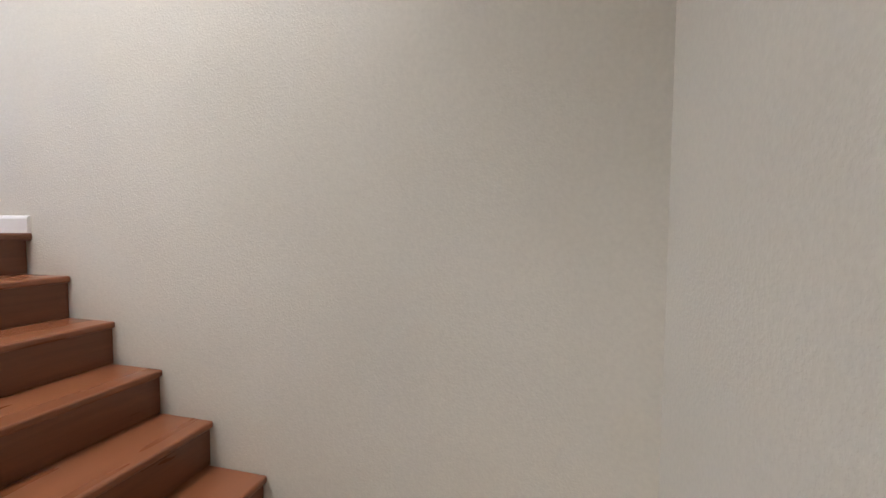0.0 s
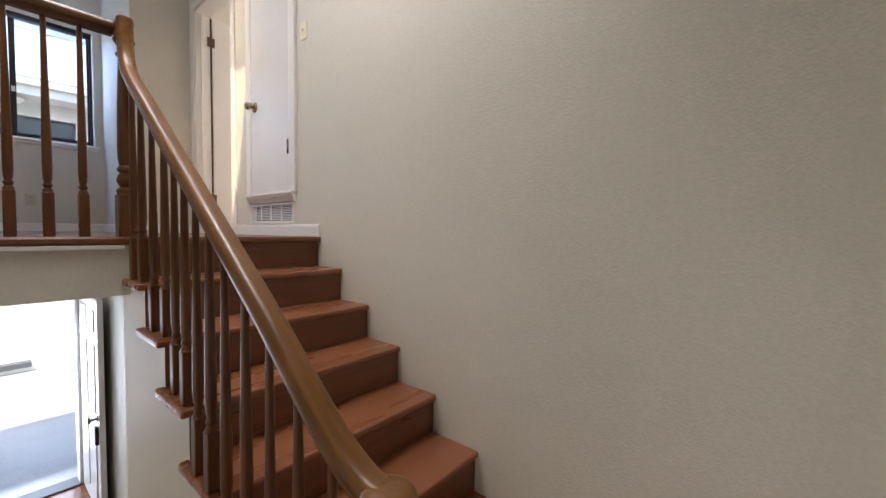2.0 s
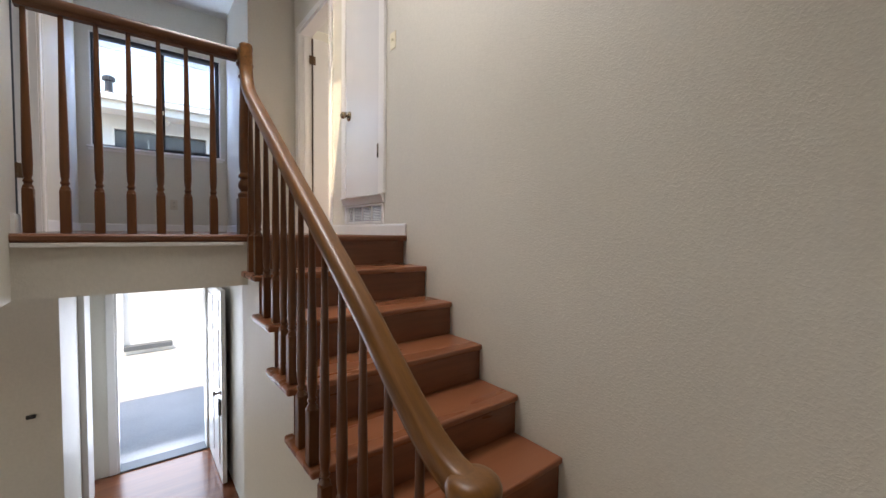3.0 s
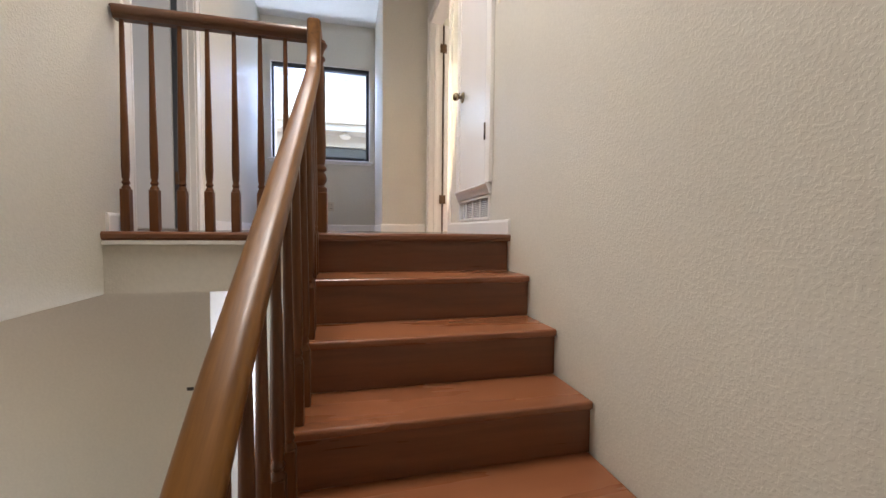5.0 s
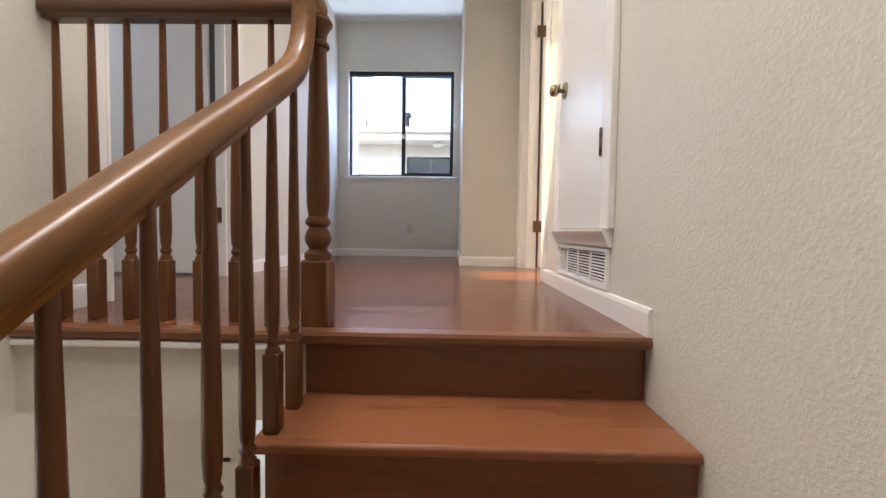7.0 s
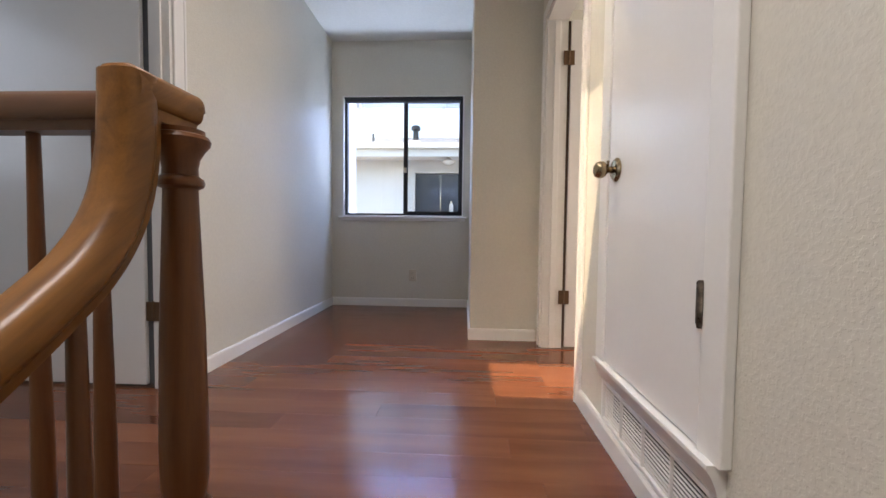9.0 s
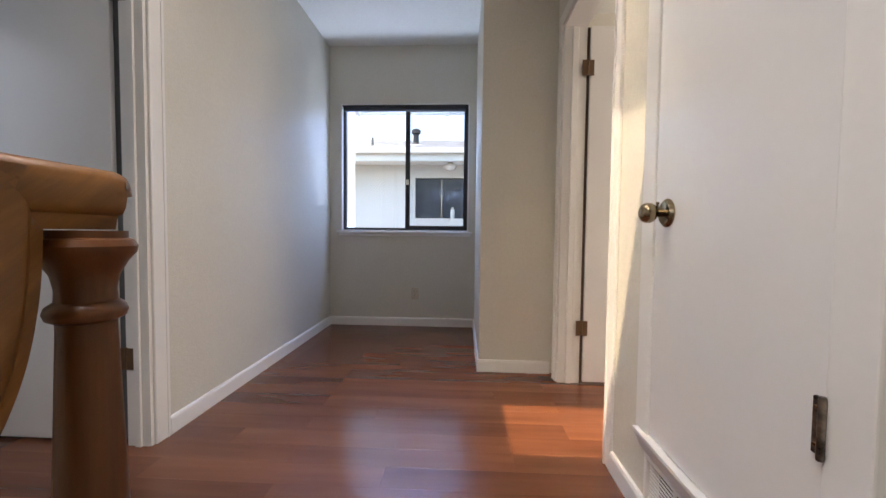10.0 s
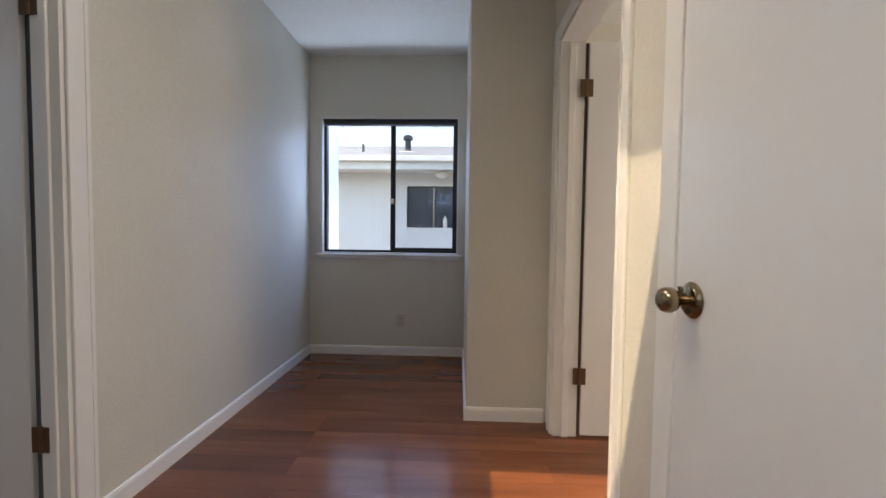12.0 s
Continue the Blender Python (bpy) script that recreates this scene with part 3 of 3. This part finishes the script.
grille = part("grille", boxes((-3.165, -3.147, W - 0.011, W, 1.580, 1.728), (-2.535, -2.517, W - 0.011, W, 1.580, 1.728), (-3.147, -2.535, W - 0.011, W, 1.580, 1.594), (-3.147, -2.535, W - 0.011, W, 1.714, 1.728), bevel=0.002), WHITE, closet, "white louvred return-air grille")
# Flat sheet whose colour gives the darkness between the louvres.
part("duct", boxes((-3.146, -2.536, W + 0.020, W + 0.026, 1.600, 1.715)), DUCT_SHADE, grille, "near-black sheet standing for the shaded depth behind the louvres")
for k in range(3):
    x = -3.147 + 0.612 * (k + 1) / 4
    part("mullion", boxes((x - 0.0025, x + 0.0025, W - 0.010, W - 0.002, 1.594, 1.714)), WHITE, grille)
slat_mesh = bmesh.new()
made = bmesh.ops.create_cube(slat_mesh, size=1.0)["verts"]
for v in made:
    x, y, z = v.co.x * 0.609, v.co.y * 0.0013, v.co.z * 0.0052
    c, s = math.cos(radians(-22)), math.sin(radians(-22))
    v.co = (x, y * c - z * s, y * s + z * c)
slat_data = mesh_of(slat_mesh, "louvre", WHITE)
for k in range(10):
    s = new("louvre", slat_data)
    s.location, s.parent = (-2.841, W - 0.0005, 1.600 + 0.0119 * k), grille


# ---- window ----
wy0, wy1, wz0, wz1 = WIN
win = empty("window_1", "dark aluminium sliding window with a rolled-up blind", "window", kind="structure")
XF = FAR - 0.075
part("window_frame", boxes((XF - 0.03, XF + 0.03, wy0 + 0.012, wy0 + 0.034, wz0 + 0.012, wz1 - 0.012), (XF - 0.03, XF + 0.03, wy1 - 0.034, wy1 - 0.012, wz0 + 0.012, wz1 - 0.012), (XF - 0.03, XF + 0.03, wy0 + 0.034, wy1 - 0.034, wz0 + 0.012, wz0 + 0.032), (XF - 0.03, XF + 0.03, wy0 + 0.034, wy1 - 0.034, wz1 - 0.036, wz1 - 0.012)), FRAME, win)
MID = 0.142
part("meeting_rail", boxes((XF - 0.012, XF + 0.016, MID - 0.022, MID + 0.022, wz0 + 0.032, wz1 - 0.036), bevel=0.002), FRAME, win)
part("sash_rail", boxes((XF - 0.008, XF + 0.014, MID + 0.022, wy1 - 0.034, wz0 + 0.032, wz0 + 0.056), (XF - 0.008, XF + 0.014, MID + 0.022, wy1 - 0.034, wz1 - 0.056, wz1 - 0.036), (XF - 0.008, XF + 0.014, wy1 - 0.050, wy1 - 0.034, wz0 + 0.056, wz1 - 0.056)), FRAME, win)
for name, a, b, m in (("pane", wy0 + 0.034, MID - 0.022, GLASS), ("pane", MID + 0.022, wy1 - 0.050, SCREEN)):
    p = part(name, boxes((XF - 0.004, XF, a, b, wz0 + 0.032, wz1 - 0.036)), m, win)
    p.visible_shadow = False
part("reveal", boxes((FAR - 0.15, FAR + 0.004, wy0, wy0 + 0.012, wz0 + 0.012, wz1 - 0.012), (FAR - 0.15, FAR + 0.004, wy1 - 0.012, wy1, wz0 + 0.012, wz1 - 0.012), (FAR - 0.15, FAR + 0.004, wy0, wy1, wz1 - 0.012, wz1), (FAR - 0.15, FAR + 0.004, wy0, wy1, wz0, wz0 + 0.012)), WHITE, win, "white painted window reveal")
part("latch", boxes((XF + 0.016, XF + 0.032, MID - 0.012, MID + 0.012, 2.86, 2.91), bevel=0.003), PLATE, win, "small sash latch")
part("window_sill", boxes((FAR - 0.02, FAR + 0.035, wy0 - 0.035, wy1 + 0.035, wz0 - 0.018, wz0 - 0.001), bevel=0.004, seg=2), WHITE, win)
part("apron", boxes((FAR, FAR + 0.010, wy0 - 0.02, wy1 + 0.02, wz0 - 0.045, wz0 - 0.018), bevel=0.002), WHITE, win)
blind = empty("roller_blind", "dark blind rolled up under the window head", "blind")
part("roll", lathe(bmesh.new(), [(0.024, 0.0), (0.026, 0.01), (0.026, 1.16), (0.024, 1.17)], (FAR - 0.02, wy0 + 0.025, wz1 - 0.042), Matrix.Rotation(radians(-90), 4, "X"), 18), FRAME, blind, "", True)
part("head_rail", boxes((FAR - 0.05, FAR - 0.002, wy0 + 0.014, wy1 - 0.014, wz1 - 0.026, wz1 - 0.013), bevel=0.003), FRAME, blind)


# ---- plates ----
def outlet(name, label, at, way, w=0.072, h=0.115, toggle=False):
    ob = empty(name, label, "outlet" if not toggle else "switch")
    x, y, z = at
    if way == "x":
        part("plate", boxes((x, x + 0.006, y - w / 2, y + w / 2, z - h / 2, z + h / 2), bevel=0.002), IVORY, ob)
        for s in (-0.022, 0.022):
            part("socket", boxes((x + 0.006, x + 0.0085, y - 0.016, y + 0.016, z + s - 0.014, z + s + 0.014), bevel=0.003), IVORY, ob)
            part("slot", boxes((x + 0.0085, x + 0.009, y - 0.008, y - 0.005, z + s - 0.005, z + s + 0.006), (x + 0.0085, x + 0.009, y + 0.005, y + 0.008, z + s - 0.005, z + s + 0.006)), SLOT, ob)
    else:
        part("plate", boxes((x - w / 2, x + w / 2, y - 0.006, y, z - h / 2, z + h / 2), bevel=0.002), PLATE, ob)
        part("toggle", boxes((x - 0.005, x + 0.005, y - 0.018, y - 0.006, z - 0.006, z + 0.012), bevel=0.002), PLATE, ob)
    return ob


outlet("wall_outlet", "ivory duplex outlet under the window", (FAR, 0.232, 1.812), "x")
outlet("light_switch", "ivory toggle light switch beside the closet door", (-2.398, W, 2.838), "y", toggle=True)
stat = empty("thermostat", "small dark thermostat on the lower wall", "thermostat")
part("case", boxes((-3.529, -3.518, -0.708, -0.664, 0.312, 0.336), bevel=0.003), SLOT, stat)


# ---- entry ----
front = empty("front_door", "white panelled front door standing open into the entry", "door")
part("leaf", boxes((-5.38, -4.50, 0.525, 0.568, ENTRY + 0.012, 0.905), bevel=0.003), DOORWHITE, front)
for a, b in ((-5.25, -4.99), (-4.89, -4.63)):
    for c, d in ((0.60, 0.80), (-0.15, 0.48), (-0.95, -0.27)):
        part("panel", boxes((a, b, 0.517, 0.525, c, d), bevel=0.006), DOORWHITE, front)
part("lock", boxes((-4.60, -4.535, 0.500, 0.525, -0.40, -0.24), bevel=0.006), SLOT, front, "black keypad lock")
part("lever", lathe(bmesh.new(), [(0.028, 0.0), (0.028, 0.008), (0.011, 0.012), (0.011, 0.045), (0.026, 0.052), (0.027, 0.065), (0.02, 0.072)], (-4.57, 0.525, -0.17), Matrix.Rotation(radians(90), 4, "X"), 18), STEEL, front, "steel knob", True)
ff = empty("door_frame_front", "white painted front door frame", "door frame", kind="structure")
part("casing", boxes((-5.40, -5.385, F_DOOR[0] - 0.07, F_DOOR[0], ENTRY, F_DOOR[3] + 0.07), bevel=0.004), WHITE, ff)
part("casing", boxes((-5.40, -5.385, F_DOOR[0], F_DOOR[1], F_DOOR[3], F_DOOR[3] + 0.07), bevel=0.004), WHITE, ff)
part("jamb", boxes((-5.56, -5.40, F_DOOR[0], F_DOOR[0] + 0.02, ENTRY, F_DOOR[3]), (-5.56, -5.40, F_DOOR[1] - 0.02, F_DOOR[1], ENTRY, F_DOOR[3])), WHITE, ff)
part("threshold", boxes((-5.57, -5.38, F_DOOR[0] + 0.02, F_DOOR[1] - 0.02, ENTRY, ENTRY + 0.018), bevel=0.005), DARK_GREY, ff, "dark metal threshold")
tagged(part("entry_pilaster", boxes((-5.12, -4.57, -0.545, -0.50, ENTRY, 1.234), bevel=0.004), WHITE), "white cased closet front in the entry", "trim", kind="structure")

# ---- outside ----
structure("ground", boxes((-90, -5.57, -60, 60, -1.45, -1.25)), SOIL, "dry ground round the houses", "ground")
structure("porch", boxes((-6.28, -5.57, -1.6, 2.2, -1.30, ENTRY - 0.02), bevel=0.008), CONCRETE, "pale concrete porch step outside the front door", "pavement")
structure("patio", boxes((-10.9, -6.281, -3.0, 3.5, -1.30, ENTRY - 0.115)), CONCRETE, "pale concrete patio between the houses", "pavement")
house = empty("neighbour_house", "white stucco house with a low shingled roof", "house")
NX = -10.9
house_wall = wall_y(bmesh.new(), NX - 0.2, NX, -12, 12, -1.25, 3.98, [(-0.42, 1.25, 2.72, 3.64), (-0.35, 0.52, -1.1, 0.95)])
bmesh.ops.remove_doubles(house_wall, verts=house_wall.verts, dist=0.001)
part("wall", house_wall, STUCCO, house)
hw = part("window", boxes((NX - 0.06, NX + 0.02, -0.46, -0.42, 2.68, 3.68), (NX - 0.06, NX + 0.02, 1.25, 1.29, 2.68, 3.68), (NX - 0.06, NX + 0.02, -0.42, 1.25, 3.64, 3.68), (NX - 0.06, NX + 0.02, -0.42, 1.25, 2.68, 2.72)), WHITE, house)
part("mullion", boxes((NX - 0.05, NX - 0.01, 0.155, 0.180, 2.72, 3.64)), DARKGLASS, hw, "dark sash bar")
part("pane", boxes((NX - 0.13, NX - 0.12, -0.42, 0.155, 2.72, 3.64), (NX - 0.13, NX - 0.12, 0.18, 1.25, 2.72, 3.64)), DARKGLASS, hw)
bottle = empty("bottle", "white plastic bottle standing on the neighbouring window ledge", "bottle")
part("body", lathe(bmesh.new(), [(0.045, 0.0), (0.05, 0.01), (0.05, 0.17), (0.04, 0.20), (0.02, 0.215), (0.02, 0.225)], (NX - 0.055, 0.434, 2.721), None, 16), DOORWHITE, bottle, "", True)
part("cap", lathe(bmesh.new(), [(0.024, 0.0), (0.024, 0.035), (0.020, 0.038)], (NX - 0.055, 0.434, 2.946), None, 14), PLATE, bottle, "small bottle cap", True)
hd = part("door", boxes((NX - 0.12, NX - 0.07, -0.35, 0.52, -1.1, 0.95)), DOORWHITE, house)
part("sill", boxes((NX - 0.1, NX + 0.1, -0.35, 0.52, -1.14, -1.04)), DARK_GREY, hd, "dark door sill")
part("fascia", boxes((NX + 0.60, NX + 0.64, -12, 12, 3.90, 4.07), (NX + 0.64, NX + 0.74, -12, 12, 4.06, 4.17), bevel=0.01), WHITE, house, "white fascia and gutter")
part("soffit", boxes((NX, NX + 0.60, -12, 12, 3.93, 3.95)), STUCCO, house)
bm = bmesh.new()
for k in range(16):
    x0, z0 = NX + 0.70 - 0.22 * k, 4.13 + 0.062 * k
    box(bm, x0 - 0.26, x0, -12, 12, z0, z0 + 0.018)
    for v in bm.verts[-8:]:
        if v.co.x < x0 - 0.1:
            v.co.z += 0.066
part("roof", bm, SHINGLE, house)
pipe = part("vent_pipe", lathe(bmesh.new(), [(0.11, 0.0), (0.10, 0.03), (0.075, 0.05), (0.07, 0.26), (0.12, 0.28), (0.12, 0.36), (0.06, 0.40)], (NX - 0.9, -0.52, 4.58), None, 16), FRAME, house, "dark roof vent pipe", True)
part("flashing", boxes((NX - 1.15, NX - 0.7, -0.72, -0.36, 4.47, 4.56), bevel=0.02), WHITE, house, "white flashing round the vent")
part("vent_pipe", lathe(bmesh.new(), [(0.03, 0.0), (0.03, 0.3)], (NX - 0.6, -1.55, 4.40), None, 10), DARK_GREY, house, "thin roof vent", True)
part("flood_light", lathe(bmesh.new(), [(0.04, 0.0), (0.06, -0.03), (0.13, -0.06), (0.15, -0.10), (0.10, -0.15), (0.03, -0.17)], (NX + 0.35, 0.38, 3.93), None, 20), WHITE, house, "round white lamp under the eave", True)
eave = empty("roof_eave", "white painted roof overhang above the window", "roof", kind="structure")
part("soffit", boxes((-6.62, FAR - 0.151, -2.5, 3.0, 4.02, 4.05)), STUCCO, eave)
part("fascia", boxes((-6.66, -6.62, -2.5, 3.0, 3.80, 4.20), bevel=0.004), STUCCO, eave)
for y in (-1.62, -0.57, 0.48, 1.53):
    part("rafter_tail", boxes((-6.619, -6.52, y - 0.022, y + 0.022, 3.775, 4.019), bevel=0.004), WHITE, eave)
structure("wing_wall", boxes((-6.27, FAR - 0.151, -0.66, -0.52, -1.25, 4.019)), STUCCO, "white stucco return beside the window", "wall")
structure("roof_cover", boxes((-6.1, SKYHOLE[0] - 0.05, -4.8, 4.0, CEIL + 0.1, CEIL + 0.14), (SKYHOLE[1] + 0.05, 0.8, -4.8, 4.0, CEIL + 0.1, CEIL + 0.14)), SHINGLE, "shingled roof over the stairs and hall", "roof")
pane = part("skylight_pane", boxes((SKYHOLE[0] - 0.05, SKYHOLE[1] + 0.05, SKYHOLE[2] - 0.05, SKYHOLE[3] + 0.05, CEIL + 0.241, CEIL + 0.247)), GLASS)
tagged(pane, "clear glass skylight pane over the hall", "skylight", kind="structure")
pane.visible_shadow = False

# ---- hall floor planks ----
hall_floor = empty("floor", "red-brown laminate plank floor of the upper hall", "floor", kind="structure")
rng = random.Random(4)
PW, shared = 0.127, {}


def plank(x0, x1, y0, y1):
    key = (round(x1 - x0, 3), round(y1 - y0, 2))
    if key not in shared:
        bm = boxes((-key[0] / 2, key[0] / 2, -key[1] / 2, key[1] / 2, -0.0195, 0.0), bevel=0.0005)
        shared[key] = mesh_of(bm, "plank", PLANK)
    p = new("plank", shared[key])
    p.location, p.parent = ((x0 + x1) / 2, (y0 + y1) / 2, U + rng.uniform(-0.0002, 0.0002)), hall_floor


row, x = 0, -2.262
while x > FAR - 0.05:
    x0 = max(x - PW, FAR + 0.001)
    if x0 >= x - 0.01:
        break
    y = SOUTH - 0.13 - rng.choice((0.2, 0.5, 0.8, 1.1))
    stop = W + 0.2 if x > JUT_X - 0.1 else JUT_Y
    stop = 2.4 if -4.5 < x < -3.3 else stop
    y = -2.4 + rng.choice((0.0, 0.25, 0.5, 0.75, 1.0)) if -3.6 < x < -2.5 else y
    while y < stop:
        y1 = y + rng.choice((0.9, 1.2, 1.22))
        plank(x0 + 0.0001, x - 0.0001, y, y1 - 0.0002)
        y = y1
    x -= PW
